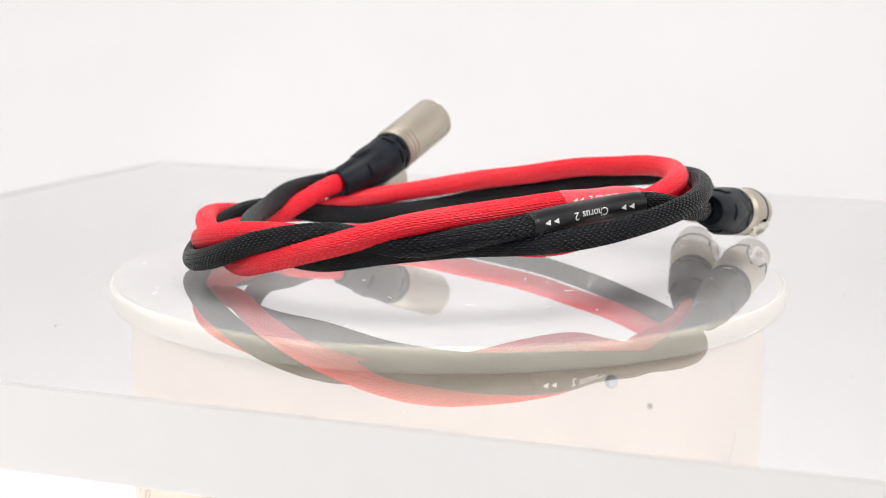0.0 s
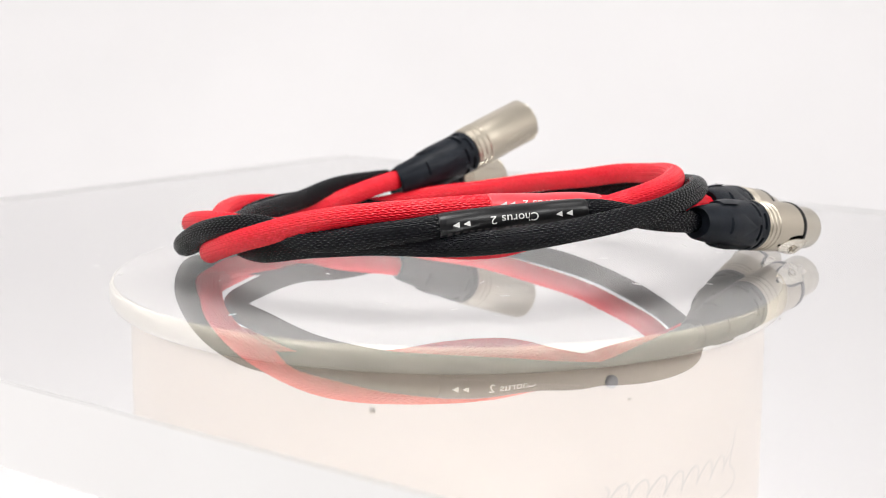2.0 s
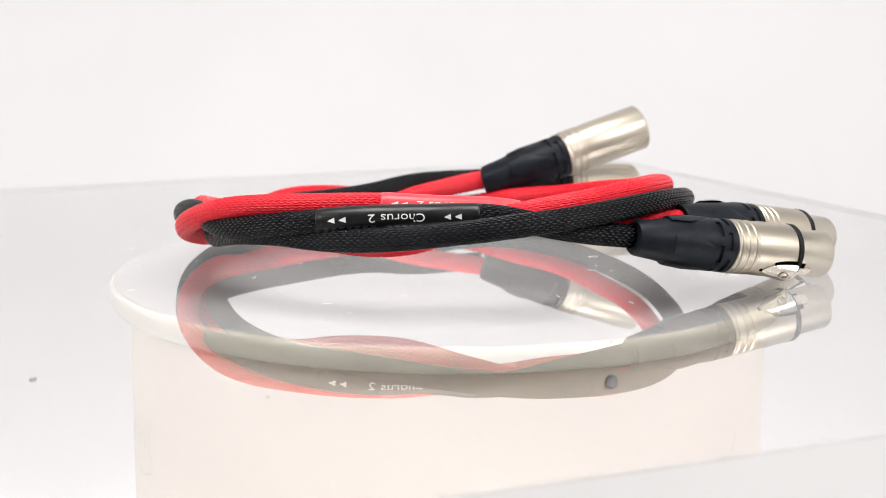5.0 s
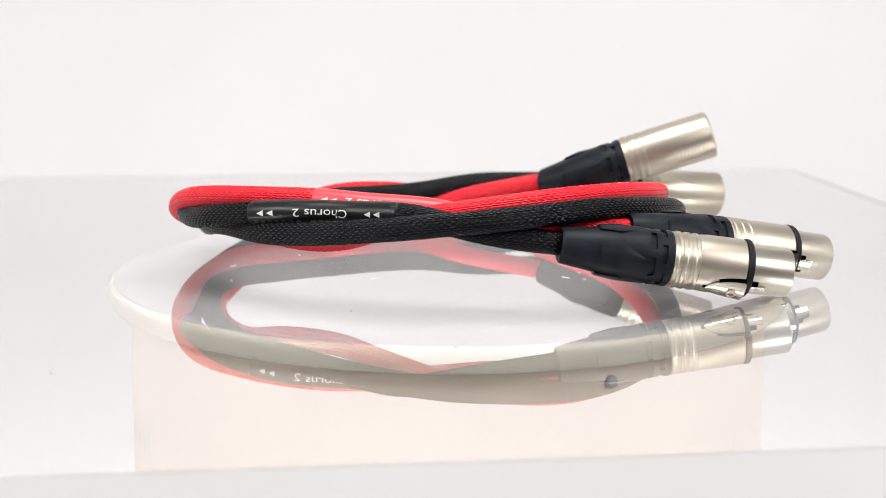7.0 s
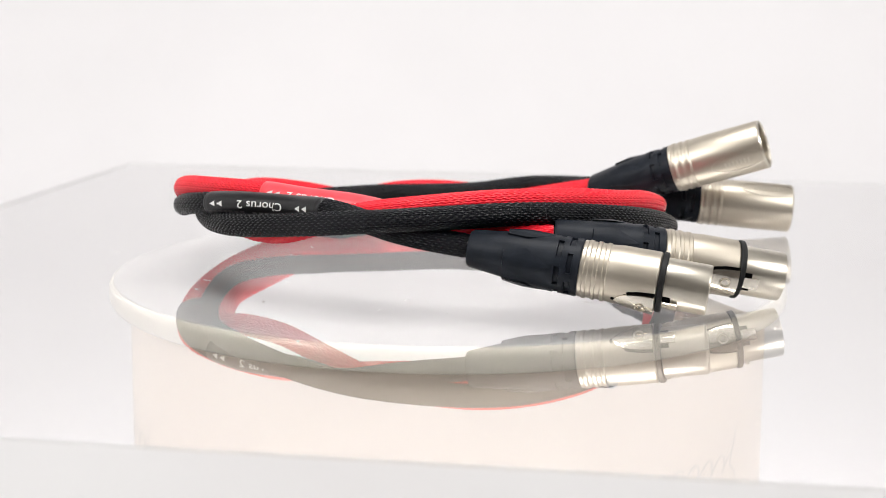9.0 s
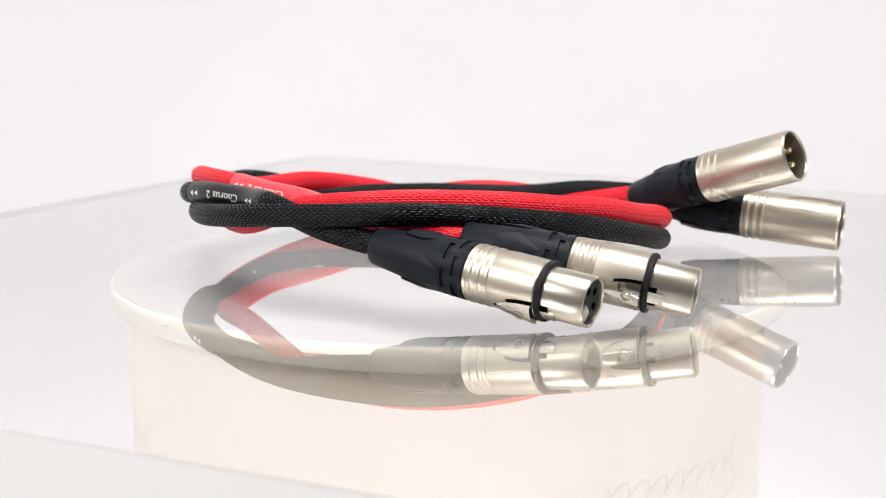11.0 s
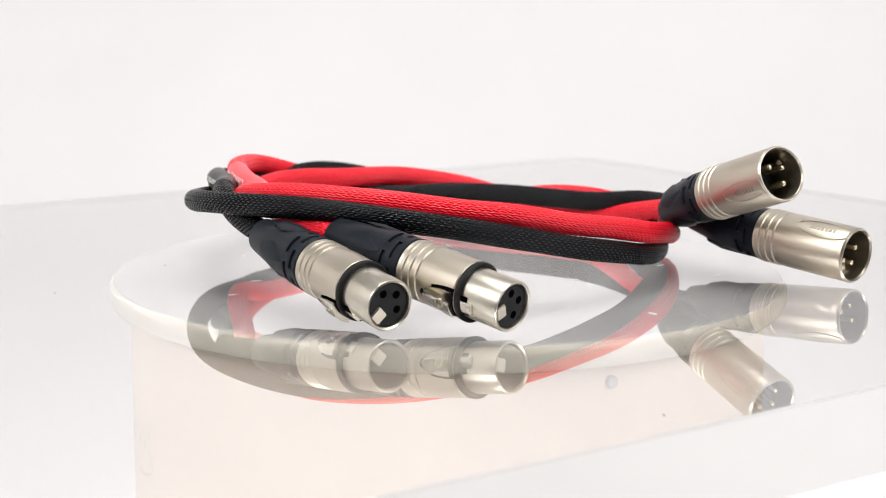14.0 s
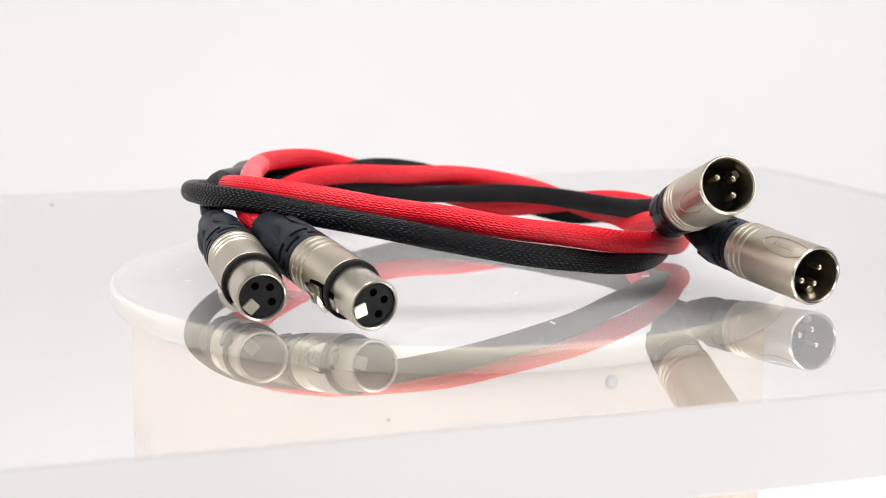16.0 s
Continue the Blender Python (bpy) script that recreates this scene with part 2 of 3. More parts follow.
# ---- the clear plate that turns ----
def acrylic_plate():
    root = tagged(new("acrylic_plate"), "thick clear square acrylic plate with polished edges on the drum", "plate")
    bm = bmesh.new()
    m = Matrix.Rotation(radians(7.8), 4, "Z") @ Matrix.Translation((0.0, -0.001, -0.0125)) @ Matrix.Diagonal((0.464, 0.54, 0.025, 1))
    bmesh.ops.create_cube(bm, size=1, matrix=m)
    bmesh.ops.bevel(bm, geom=bm.edges, offset=0.0006, segments=2, affect="EDGES")
    slab = part("slab", bm, CLEAR, root, smooth=False)
    slab.data.materials.append(EDGE_WHITE)
    slab.data.materials.append(UNDERSIDE)
    for p in slab.data.polygons:
        p.material_index = 1 if abs(p.normal.z) < 0.3 else (2 if p.normal.z < -0.9 else 0)
    slab.visible_shadow = False
    rng = random.Random(4)
    bm, bl = bmesh.new(), bmesh.new()
    spots = [(-0.169, -0.155, 0.0014), (0.230, -0.063, 0.0006)]
    spots += [(rng.uniform(-0.21, 0.21), rng.uniform(-0.24, 0.23), rng.choice((0.00025, 0.0003, 0.0004, 0.0006))) for _ in range(14)]
    for x, y, r in spots:
        bmesh.ops.create_icosphere(bm, subdivisions=1, radius=1, matrix=Matrix.Translation((x, y, r * 0.25)) @ Matrix.Rotation(rng.uniform(0, 3), 4, "Z") @ Matrix.Diagonal((r, r * 0.6, r * 0.3, 1)))
    for _ in range(46):
        a, d = rng.uniform(0, 6.28), rng.uniform(0.05, 0.14)
        x, y, l, h = d * math.cos(a), d * math.sin(a), rng.uniform(0.0006, 0.004), rng.uniform(0, 3.1)
        bmesh.ops.create_cube(bl, size=1, matrix=Matrix.Translation((x, y, 0.00012)) @ Matrix.Rotation(h, 4, "Z") @ Matrix.Diagonal((l, 0.00014, 0.0001, 1)))
    tagged(part("dust", bm, DUST, root, "grey dust specks"), kind="stuff")
    tagged(part("lint", bl, LINT, root, "white lint and fine scratches"), kind="stuff")
    return root


PLATE = acrylic_plate()

# ---- the two cables ----
CENTRE = Vector((0.0, -0.0065, 0.0))
# each cord winds clockwise twice: first and last angle in degrees, then radius and height of even knots in millimetres
BLACK_ARC = (-66.31, -654.6)
BLACK_R = [92.3, 86.7, 82.6, 79.3, 87.4, 96.2, 99.4, 99.6, 103.0, 105.4, 104.4, 99.2, 94.6, 92.0, 89.0, 86.5, 84.8, 85.3, 85.8, 86.4, 87.6, 88.9, 90.6, 91.3, 92.4, 91.7, 91.2, 91.4, 90.5, 91.2, 91.6, 89.6, 86.1, 82.3, 81.4, 84.4, 91.3, 101.9]
BLACK_Z = [20.8, 24.5, 29.3, 28.8, 28.4, 25.4, 21.4, 23.6, 18.8, 9.5, 4.5, 8.3, 12.7, 12.7, 7.2, 5.6, 7.5, 11.7, 16.1, 21.2, 25.8, 28.9, 30.9, 30.1, 28.4, 25.6, 22.6, 20.7, 20.2, 17.1, 12.8, 12.9, 14.4, 15.0, 14.8, 15.6, 18.6, 18.8]
RED_ARC = (-48.93, -655.81)
RED_R = [93.3, 82.5, 73.3, 69.7, 72.5, 78.7, 88.0, 99.0, 102.7, 101.0, 96.0, 94.4, 99.7, 103.0, 99.6, 94.6, 90.3, 87.0, 83.0, 80.8, 79.8, 79.7, 80.7, 81.9, 81.6, 78.5, 74.4, 76.6, 80.9, 83.4, 86.4, 91.5, 97.5, 102.4, 99.2, 92.0, 86.0, 86.0, 93.4]
RED_Z = [23.1, 25.4, 27.1, 29.8, 30.9, 32.0, 31.1, 28.4, 20.3, 12.1, 6.7, 10.2, 13.9, 13.0, 9.6, 7.8, 12.2, 15.7, 20.2, 23.9, 28.2, 30.8, 33.3, 34.2, 33.0, 29.9, 24.7, 18.7, 18.5, 22.4, 22.7, 20.8, 20.0, 15.3, 9.4, 9.0, 9.5, 14.5, 19.3]
CORD = 0.0039


def spline(knots, s):
    k = np.array(knots, float)
    k = np.concatenate([[2 * k[0] - k[1]], k, [2 * k[-1] - k[-2]]])
    i = np.clip(s.astype(int), 0, len(knots) - 2)
    f = s - i
    a, b, c, d = k[i], k[i + 1], k[i + 2], k[i + 3]
    return 0.5 * (2 * b + (c - a) * f + (2 * a - 5 * b + 4 * c - d) * f ** 2 + (3 * b - a - 3 * c + d) * f ** 3)


class Path:
    """A cord's centre line, sampled evenly, with an outward and an upward normal."""

    def __init__(self, arc, radii, heights, step=0.0025 / 6):
        s = np.linspace(0, len(radii) - 1, 6000)
        ang = np.radians(arc[0] + (arc[1] - arc[0]) * s / (len(radii) - 1))
        r, z = spline(radii, s) / 1000, np.maximum(spline(heights, s), 4.05) / 1000
        p = np.stack([CENTRE.x + r * np.cos(ang), CENTRE.y + r * np.sin(ang), z], 1)
        for _ in range(60):
            p[1:-1] = 0.25 * p[:-2] + 0.5 * p[1:-1] + 0.25 * p[2:]
        along = np.concatenate([[0], np.cumsum(np.linalg.norm(np.diff(p, axis=0), axis=1))])
        self.length = along[-1]
        self.n = int(self.length / step)
        self.s = np.linspace(0, self.length, self.n)
        self.p = np.stack([np.interp(self.s, along, p[:, i]) for i in range(3)], 1)
        self.ang = np.degrees(np.interp(self.s, along, ang))
        t = np.gradient(self.p, axis=0)
        self.t = t / np.linalg.norm(t, axis=1)[:, None]
        out = np.cross((0, 0, 1), self.t)
        self.out = out / np.linalg.norm(out, axis=1)[:, None]
        self.up = np.cross(self.t, self.out)

    def at(self, s, phi, r):
        i = int(np.clip(s / self.length * (self.n - 1), 0, self.n - 1))
        q = self.p[i] + r * (math.cos(phi) * self.out[i] + math.sin(phi) * self.up[i])
        return q + (s - self.s[i]) * self.t[i]

    def where(self, angle):
        return float(np.interp(-angle, -self.ang, self.s))


def tube(name, path, radii, mat, parent, seg=60, lo=0, hi=None, braid=0.0, label="", crest=None):
    """A closed tube round the path; braid: height of its plaited relief, bundles crossing two over and two under, whose
    backs take the crest material that forces glints.
    """
    hi = path.n if hi is None else hi
    idx = np.arange(lo, hi)
    u = np.arange(seg) / seg
    r = np.broadcast_to(np.asarray(radii, float).reshape(-1, 1), (len(idx), seg)).copy()
    if braid:
        v = np.round(path.s[idx] / (0.0025 / 6))[:, None] / 6
        a, b = u[None] * 28 + v, u[None] * 28 - v
        ia, ib = np.floor(a), np.floor(b)
        over = (ia + ib) % 4 < 2
        across = np.where(over, a - ia, b - ib)
        along = np.where(over, (b + ia) % 4, (a + ib) % 4 - 2) / 2
        back = np.sqrt(np.clip(1 - (2 * across - 1) ** 2, 0, 1)) * (0.25 + 0.75 * np.sin(np.pi * along))
        r += braid * (back - 0.6)
        # the sleeve bellies and narrows a little along its way
        r *= 1 + 0.018 * np.sin(path.s[idx] * 140)[:, None] + 0.012 * np.sin(path.s[idx] * 57 + 1)[:, None]
    ca, sa = np.cos(2 * np.pi * u), np.sin(2 * np.pi * u)
    P = path.p[idx][:, None] + r[..., None] * (ca[None, :, None] * path.out[idx][:, None] + sa[None, :, None] * path.up[idx][:, None])
    n, V = len(idx), P.reshape(-1, 3)
    i, j = np.meshgrid(np.arange(n - 1), np.arange(seg), indexing="ij")
    k = (j + 1) % seg
    quads = np.stack([i * seg + j, (i + 1) * seg + j, (i + 1) * seg + k, i * seg + k], -1).reshape(-1, 4)
    me = bpy.data.meshes.new(name)
    me.vertices.add(len(V))
    me.vertices.foreach_set("co", V.ravel())
    me.loops.add(quads.size)
    me.loops.foreach_set("vertex_index", quads.ravel())
    me.polygons.add(len(quads))
    me.polygons.foreach_set("loop_start", np.arange(0, quads.size, 4))
    me.update(calc_edges=True)
    me.shade_smooth()
    me.materials.append(mat)
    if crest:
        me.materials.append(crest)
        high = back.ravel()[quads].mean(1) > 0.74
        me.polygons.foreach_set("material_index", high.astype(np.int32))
    ob = new(name, me)
    ob.parent = parent
    return tagged(ob, label)


def print_patch(name, path, flat, mat, parent, label=""):
    """Flat outlines (a list of polygons in metres along and up) laid on the label sleeve as thin solid print."""
    verts, faces = [], []
    for poly in flat:
        base = len(verts)
        for h in (0.00002, 0.00012):
            verts += [tuple(path.at(s, phi, SLEEVE + h)) for s, phi in poly]
        n = len(poly)
        faces.append(tuple(range(base + n, base + 2 * n)))
        faces += [(base + i, base + (i + 1) % n, base + n + (i + 1) % n, base + n + i) for i in range(n)]
    return link(name, verts, faces, mat, parent, False, label)


SLEEVE = 0.0043


def words(body, size):
    cu = bpy.data.curves.new("words", "FONT")
    cu.body, cu.size, cu.resolution_u = body, size, 3
    ob = new("words", cu)
    me = bpy.data.meshes.new_from_object(ob.evaluated_get(bpy.context.evaluated_depsgraph_get()))
    polys = [[tuple(me.vertices[i].co[:2]) for i in p.vertices] for p in me.polygons]
    bpy.data.objects.remove(ob)
    bpy.data.curves.remove(cu)
    bpy.data.meshes.remove(me)
    return polys


def label_sleeve(path, a0, a1, mat, parent, lean, text):
    lo, hi = (int(path.where(a) / path.length * (path.n - 1)) for a in (a0, a1))
    n = hi - lo
    rad = np.full(n, SLEEVE)
    rad[0], rad[-1] = CORD * 0.9, CORD * 0.9
    rad[1:5] = rad[-5:-1] = SLEEVE - 0.00012
    sleeve = tube("label_sleeve", path, rad, mat, parent, 48, lo, hi, label=text)
    s0, s1 = path.where(a0), path.where(a1)
    L, mid = s1 - s0, radians(lean)
    # the words read along the cord's way, head down; k: share of the sleeve
    polys = words("Chorus 2", 0.0040)
    w = max(p[0] for q in polys for p in q)
    at = s0 + 0.335 * L
    print_patch("lettering", path, [[(at + x * 0.0195 / w, mid - (y - 0.0014) / SLEEVE) for x, y in q] for q in polys], PRINT, sleeve, "white printed words")
    tri = []
    for k in (0.125, 0.19, 0.825, 0.89):
        c = s0 + k * L
        tri.append([(c + 0.0012, mid), (c - 0.0012, mid - 0.0010 / SLEEVE), (c - 0.0012, mid + 0.0010 / SLEEVE)])
    for q in tri:
        print_patch("arrowhead", path, [q], PRINT, sleeve, "white printed arrowhead")
    # a maker's line that cannot be lettered: plain bars
    bars, x = [], 0.36
    for width in (0.013,) * 5 + (0,) + (0.013,) * 7:
        if width:
            c = s0 + x * L
            h = mid - 0.0034 / SLEEVE
            bars.append([(c, h - 0.0008 / SLEEVE), (c + 0.0016, h - 0.0008 / SLEEVE), (c + 0.0016, h + 0.0008 / SLEEVE), (c, h + 0.0008 / SLEEVE)])
        x += 0.046
    print_patch("print_bar", path, bars, FAINT, sleeve, "row of thin faint printed bars")
    return sleeve


def boot(parent, length, end_r, big_r, roll, bend=0.0):
    def arc(bm):
        """Bend the boot's thin end sideways in an arc."""
        base, k = length * 0.8, radians(bend) / (length * 0.8)
        for v in bm.verts:
            d = base - v.co.x
            if bend and d > 0:
                y = v.co.y
                v.co.x, v.co.y = base - math.sin(k * d) / k + y * math.sin(k * d), (1 - math.cos(k * d)) / k + y * math.cos(k * d)
        return bm

    bm = bmesh.new()
    L = length
    prof = [(0.0006, 0.0038), (0.0, end_r - 0.0006), (0.0008, end_r)]
    prof += [(L * 0.5, end_r + (big_r - end_r) * 0.72), (L * 0.72, big_r - 0.0003), (L * 0.765, big_r)]
    for g in (0.785, 0.885):
        prof += [(L * g, big_r), (L * (g + 0.006), big_r - 0.0008), (L * (g + 0.045), big_r - 0.0008), (L * (g + 0.05), big_r + 0.0001)]
    prof += [(L * 0.985, big_r + 0.0002), (L, big_r - 0.0002), (L, 0.004)]
    lathe(bm, prof, 64)
    ob = part("boot", arc(bm), RUBBER, parent, "black tapered rubber boot")
    bm = bmesh.new()
    # wedge-shaped grips that keep the boot from rolling
    for k in range(4):
        p = radians(roll + 45 + 90 * k)
        rows = []
        for x, r, w in ((0.012, end_r + 0.0009, 0.0030), (0.0125, end_r + 0.0024, 0.0032), (L * 0.52, big_r + 0.0001, 0.0052), (L * 0.755, big_r + 0.0001, 0.0001)):
            rows.append([bm.verts.new((x, -math.cos(p + o / r) * q, math.sin(p + o / r) * q)) for o, q in ((-w, r * 0.97), (-w * 0.35, r), (w * 0.35, r), (w, r * 0.97))])
        for ra, rb in zip(rows, rows[1:]):
            for i in range(3):
                bm.faces.new((ra[i], ra[i + 1], rb[i + 1], rb[i]))
        low = [bm.verts.new((0.011, -math.cos(p + o / end_r) * end_r * 0.9, math.sin(p + o / end_r) * end_r * 0.9)) for o in (-0.0028, -0.001, 0.001, 0.0028)]
        for i in range(3):
            bm.faces.new((low[i], low[i + 1], rows[0][i + 1], rows[0][i]))
    part("grip", arc(bm), RUBBER, parent)
    # bridges that break the two grooves into slots
    bm = bmesh.new()
    for g, shift in ((0.785, 0), (0.885, 30)):
        for k in range(6):
            box_patch(bm, L * g, L * (g + 0.052), -0.0016, 0.0016, big_r - 0.0012, big_r + 0.00005, radians(k * 60 + shift + roll), 3)
    part("slot_bridge", arc(bm), RUBBER, parent)
    return ob


def axis_frame(tail, face):
    x = (Vector(face) - Vector(tail)).normalized()
    y = Vector((0, 0, 1)).cross(x).normalized()
    z = x.cross(y)
    return Matrix.Translation(tail) @ Matrix((x, y, z)).transposed().to_4x4()


def ridges(x0, r):
    out = []
    for k in range(3):
        c = x0 + 0.0030 * k
        out += [(c - 0.0009, r - 0.0001), (c - 0.0005, r + 0.00026), (c + 0.0005, r + 0.00026), (c + 0.0009, r - 0.0001)]
    return out


def female_connector(cable, tail, face, roll, label):
    """Socket: boot, ridged shell, gasket, nose with latch and insert. The latch lies at the angle roll."""
    m = axis_frame(tail, face)
    L = (Vector(face) - Vector(tail)).length
    B, G, R, N = L * 0.472, L * 0.795, 0.0095, 0.0083
    bm = bmesh.new()
    prof = [(B, 0.004), (B, R - 0.0004), (B + 0.0003, R - 0.0001)] + ridges(B + 0.0022, R - 0.0001)
    prof += [(B + 0.0128, R + 0.0002), (G - 0.0006, R + 0.0002), (G - 0.0001, R - 0.0002), (G, 0.005)]
    lathe(bm, prof, 72)
    shell = part("female_connector", bm, NICKEL, cable, label)
    shell.matrix_local = m
    boot(shell, B, 0.0062, 0.0094, roll)
    bm = bmesh.new()
    lathe(bm, [(G, 0.0075), (G, R + 0.0001), (G + 0.0004, R + 0.0004), (G + 0.0016, R + 0.0004), (G + 0.002, R), (G + 0.002, 0.0075)], 64, closed=True)
    part("gasket", bm, GASKET, shell, "black rubber gasket ring")
    bm = bmesh.new()
    lathe(bm, [(G + 0.0015, 0.0070), (G + 0.0015, N), (L - 0.0006, N), (L - 0.0001, N - 0.0002), (L, N - 0.0005), (L - 0.0003, 0.0073), (L - 0.0012, 0.0071)], 72, closed=True)
    part("nose", bm, BRIGHT, shell, "bright nickel nose tube")
    bm = bmesh.new()
    lathe(bm, [(G + 0.004, 0.0070), (L - 0.0016, 0.0071), (L - 0.0012, 0.0069)], 48)
    insert = part("insert", bm, INSERT, shell, "black plastic contact insert")
    for k in (105, 180, 255):
        p = radians(roll + k)
        bm = bmesh.new()
        y, z = -0.0040 * math.cos(p), 0.0040 * math.sin(p)
        # the hole's shade is a black disc set just proud of the insert
        lathe(bm, [(L - 0.0016, 0.0013), (L - 0.00114, 0.0013), (L - 0.00112, 0.0011)], 20)
        bmesh.ops.translate(bm, verts=bm.verts, vec=(0, y, z))
        part("contact_hole", bm, HOLE_SHADE, insert)
    p = radians(roll)
    bm = bmesh.new()
    bmesh.ops.create_cube(bm, size=1, matrix=Matrix.Translation((L - 0.0013, 0, 0)) @ Matrix.Rotation(-p, 4, "X") @ Matrix.Translation((0, -0.0046, 0)) @ Matrix.Diagonal((0.0016, 0.0042, 0.0042, 1)))
    bmesh.ops.bevel(bm, geom=bm.edges, offset=0.0003, segments=2, affect="EDGES")
    part("latch_tongue", bm, BRIGHT, insert, "square metal latch tongue")
    # release latch: a leaf that rises towards the gasket, with a pressed ring; its narrow gap's shade is a black leaf
    def leaf(bm, length, half, lift, sink):
        rows = []
        for i in range(13):
            u = i / 12
            w = half * math.sqrt(max(1 - u ** 2.2, 0.004))
            row = []
            for j in range(-4, 5):
                q = j / 4
                r = R + lift * (1 - 0.72 * u) * (1 - 0.45 * q * q) if abs(j) < 4 else R - sink
                ang = p + w * max(-1, min(1, q * 1.25 if abs(j) < 4 else q)) / R
                row.append(bm.verts.new((G - 0.0003 - length * u, -r * math.cos(ang), r * math.sin(ang))))
            rows.append(row)
        for ra, rb in zip(rows, rows[1:]):
            for i in range(8):
                bm.faces.new((ra[i], ra[i + 1], rb[i + 1], rb[i]))
        bm.faces.new(rows[0])
        bm.faces.new(rows[-1])
        return bm

    latch = part("latch", leaf(bmesh.new(), 0.0130, 0.0044, 0.0023, 0.0008), MIRROR, shell, "polished leaf-shaped push latch")
    part("latch_gap_shade", leaf(bmesh.new(), 0.0140, 0.0054, 0.00050, 0.0008), HOLE_SHADE, latch)
    bm = bmesh.new()
    ring = [(0.0, 0.0018), (0.0004, 0.0018), (0.0004, 0.0013), (0.0, 0.0013)]
    lathe(bm, ring, 28, "Z", closed=True)
    part("latch_ring", bm, NICKEL, latch).matrix_local = Matrix.Rotation(-p, 4, "X") @ Matrix.Translation((G - 0.0045, -R - 0.0017, 0)) @ Matrix.Rotation(radians(90), 4, "X")
    bm = bmesh.new()
    # a raised black patch paints the slot's shade
    box_patch(bm, G + 0.0012, G + 0.0046, -0.0034, 0.0034, N - 0.0008, N + 0.00025, p)
    part("latch_slot", bm, HOLE_SHADE, latch, "dark raised patch painted as the slot's shade round the latch tip")
    bm = bmesh.new()
    box_patch(bm, G + 0.0020, G + 0.0070, -0.0020, 0.0020, N - 0.0008, N + 0.0008, p)
    part("latch_tip", bm, MIRROR, latch)
    return shell


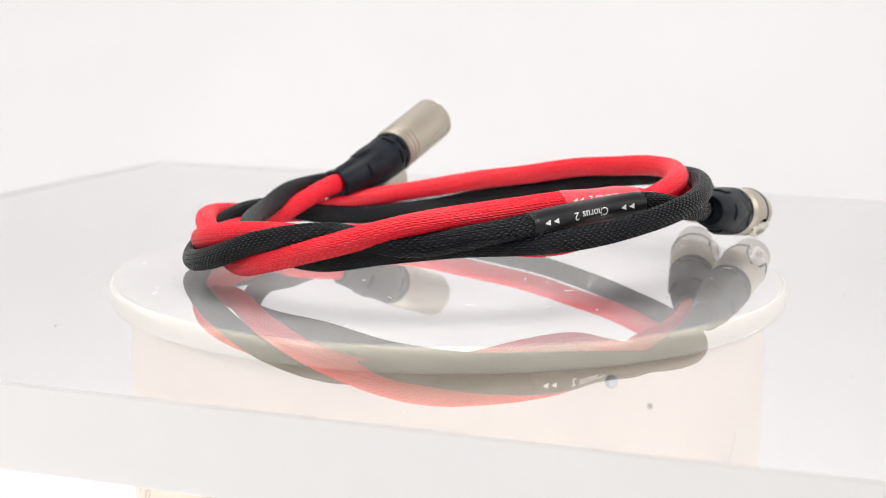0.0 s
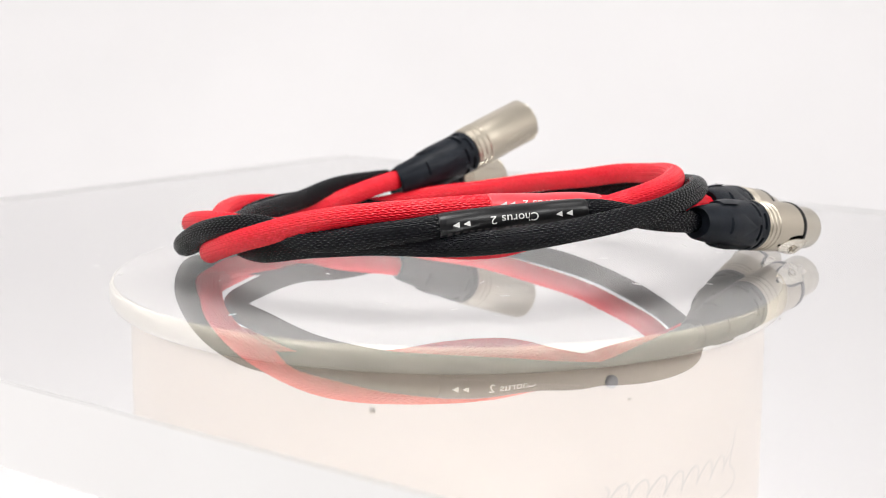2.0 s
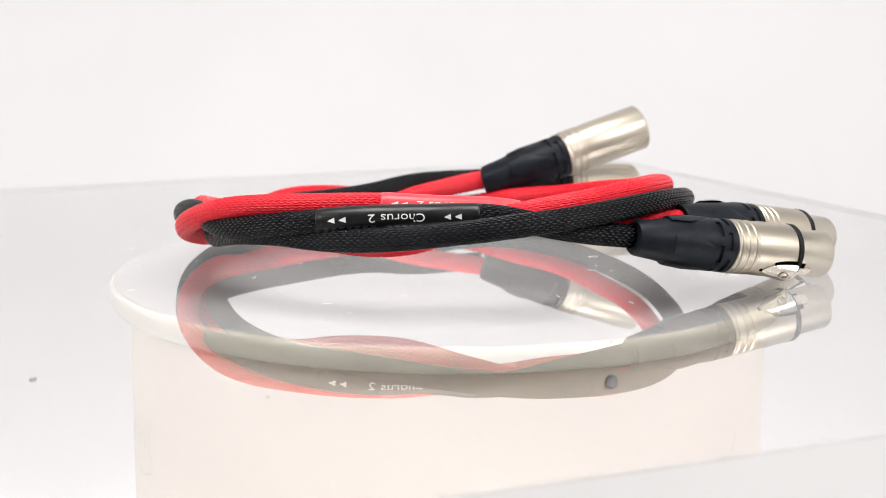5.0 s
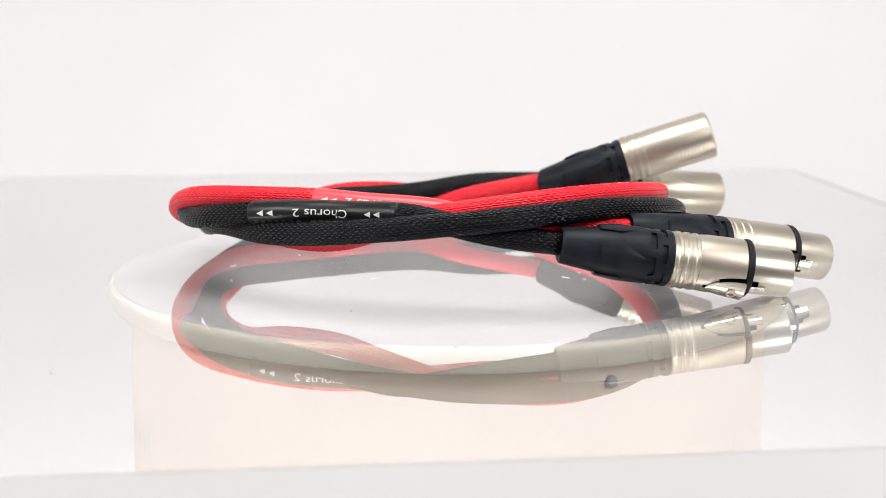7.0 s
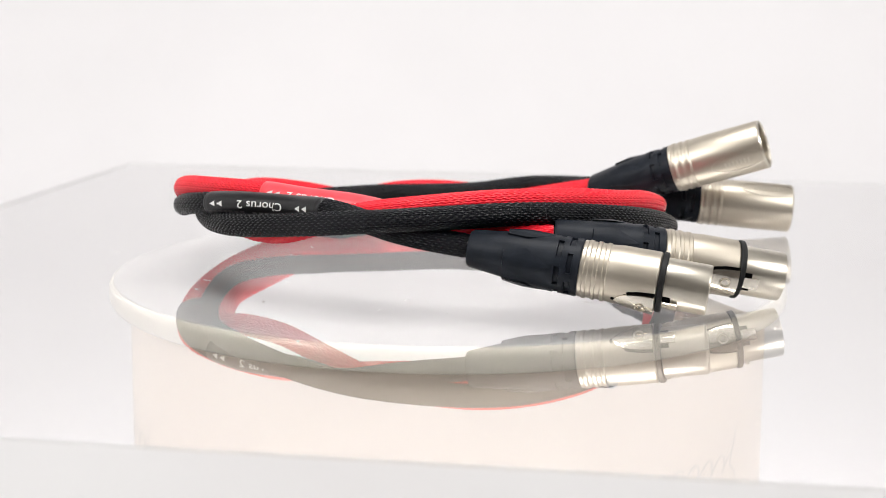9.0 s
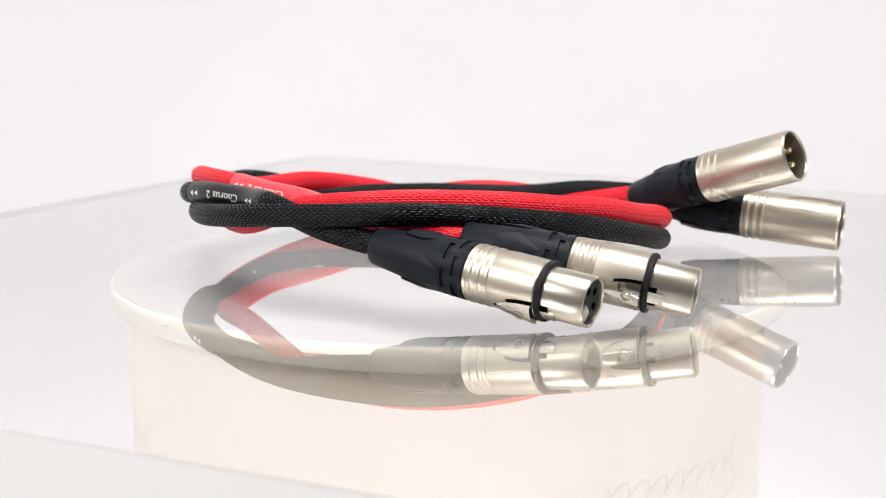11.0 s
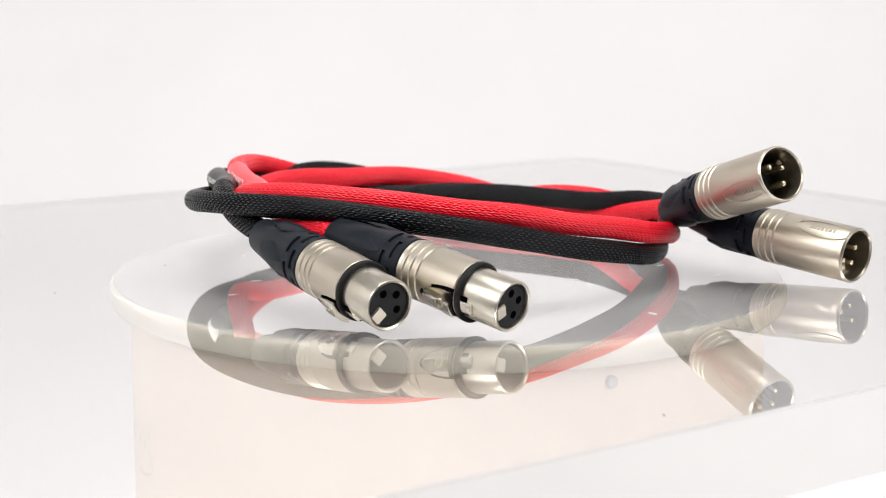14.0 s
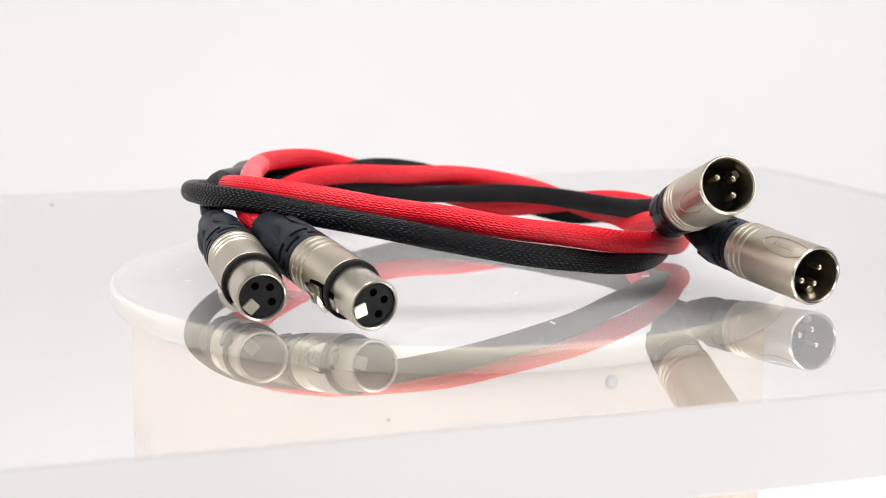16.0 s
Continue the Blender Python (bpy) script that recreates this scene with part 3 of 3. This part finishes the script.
def male_connector(cable, tail, face, roll, pin_roll, bend, label):
    """Plug: boot (bent sideways by bend degrees), ridged shell tube with an oval mark, insert and three pins."""
    m = axis_frame(tail, face)
    L = (Vector(face) - Vector(tail)).length
    B, R = L * 0.49, 0.0099
    bm = bmesh.new()
    prof = [(B, 0.004), (B, R - 0.0004), (B + 0.0003, R - 0.0001)] + ridges(B + 0.0022, R - 0.0001)
    prof += [(B + 0.0128, R + 0.0001), (L - 0.0008, R + 0.0001), (L - 0.0001, R - 0.0002), (L, R - 0.0005), (L - 0.0006, R - 0.0010), (L - 0.020, R - 0.0011), (L - 0.0205, 0.004)]
    lathe(bm, prof, 80)
    shell = part("male_connector", bm, NICKEL, cable, label)
    shell.matrix_local = m
    boot(shell, B, 0.0062, 0.0094, roll, bend)
    bm = bmesh.new()
    lathe(bm, [(L - 0.0005, R - 0.0009), (L + 0.0001, R - 0.0006), (L + 0.0001, R - 0.0003), (L - 0.0006, R + 0.00015), (L - 0.001, R)], 72, closed=True)
    part("rim", bm, BRIGHT, shell, "bright turned rim")
    bm = bmesh.new()
    lathe(bm, [(L - 0.0195, R - 0.0012), (L - 0.0150, R - 0.0012), (L - 0.0146, R - 0.0016), (L - 0.0146, 0.006), (L - 0.0150, 0.0056)], 48)
    insert = part("insert", bm, INSERT, shell, "black plastic contact insert")
    for k in (90, 180, 270):
        p = radians(pin_roll + 180 + k)
        bm = bmesh.new()
        lathe(bm, [(L - 0.016, 0.0012), (L - 0.0035, 0.0012), (L - 0.0028, 0.0009), (L - 0.0025, 0.0004)], 20)
        bmesh.ops.translate(bm, verts=bm.verts, vec=(0, -0.0040 * math.cos(p), 0.0040 * math.sin(p)))
        part("pin", bm, GOLD, insert, "round metal contact pin")
    p = radians(pin_roll)
    bm = bmesh.new()
    bmesh.ops.create_cube(bm, size=1, matrix=Matrix.Rotation(-p, 4, "X") @ Matrix.Translation((L - 0.0110, -R + 0.0024, 0)) @ Matrix.Diagonal((0.008, 0.0022, 0.0026, 1)))
    bmesh.ops.bevel(bm, geom=bm.edges, offset=0.0004, segments=2, affect="EDGES")
    part("key", bm, BRIGHT, insert, "metal key inside the tube")
    # raised oval outline open to the rim, with unreadable raised bars
    p = radians(roll)
    bm = bmesh.new()
    o, i = [], []
    for a in np.linspace(0, 2 * math.pi, 49)[:-1]:
        for row, da in ((o, 0.00035), (i, 0.0)):
            x, w = (0.0112 + da) * math.cos(a), (0.0037 + da) * math.sin(a)
            row.append((min(L - 0.0105 + x, L - 0.0008 + da), w))
    for k in range(48):
        q = (k + 1) % 48
        wrap_patch(bm, [o[k], o[q], i[q], i[k]], R - 0.0003, R + 0.00032, p)
    part("oval_mark", bm, BRIGHT, shell, "raised oval outline")
    bm = bmesh.new()
    for k in range(7):
        x = L - 0.0165 + 0.0016 * k
        wrap_patch(bm, [(x, -0.0009), (x + 0.0008, -0.0009), (x + 0.0008, 0.0009), (x, 0.0009)], R - 0.0003, R + 0.0003, p)
    part("mark_bar", bm, BRIGHT, shell, "raised plain bars")
    return shell


def cable(name, arc, radii, heights, mat, crest, sleeve_mat, sleeve_arc, lean, female, male, label, sleeve_text):
    root = tagged(new(name), label, "audio cable", group="pair of cables on the plate")
    path = Path(arc, radii, heights)
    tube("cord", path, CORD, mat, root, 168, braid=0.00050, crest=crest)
    label_sleeve(path, *sleeve_arc, sleeve_mat, root, lean, sleeve_text)
    female_connector(root, *female, "satin nickel three-pole socket")
    male_connector(root, *male, "satin nickel three-pin plug")
    return root


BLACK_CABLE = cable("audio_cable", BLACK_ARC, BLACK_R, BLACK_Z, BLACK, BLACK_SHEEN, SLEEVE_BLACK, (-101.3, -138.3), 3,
                    ((0.0372, -0.0928, 0.0206), (0.1155, -0.0837, 0.0096), -45),
                    ((0.0466, 0.0808, 0.0172), (0.1197, 0.1005, 0.0111), 55, 240, 17.0),
                    "black braided audio cable coiled twice on the clear plate", "black heat-shrink label sleeve with white print")
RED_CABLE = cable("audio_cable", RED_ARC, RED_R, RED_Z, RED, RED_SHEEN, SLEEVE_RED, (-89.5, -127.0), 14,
                  ((0.0612, -0.0768, 0.0230), (0.1342, -0.0508, 0.0095), -19),
                  ((0.0402, 0.0708, 0.0186), (0.1119, 0.0715, 0.0414), -22, 140, 26.0),
                  "red braided audio cable coiled twice with the black one", "red heat-shrink label sleeve with white print")


def motions():
    for ob in (PLATE, BLACK_CABLE, RED_CABLE):
        walk(ob, [(t, pose(0, 0, 0, 0, 0, a)) for t, a in TURN])


motions()
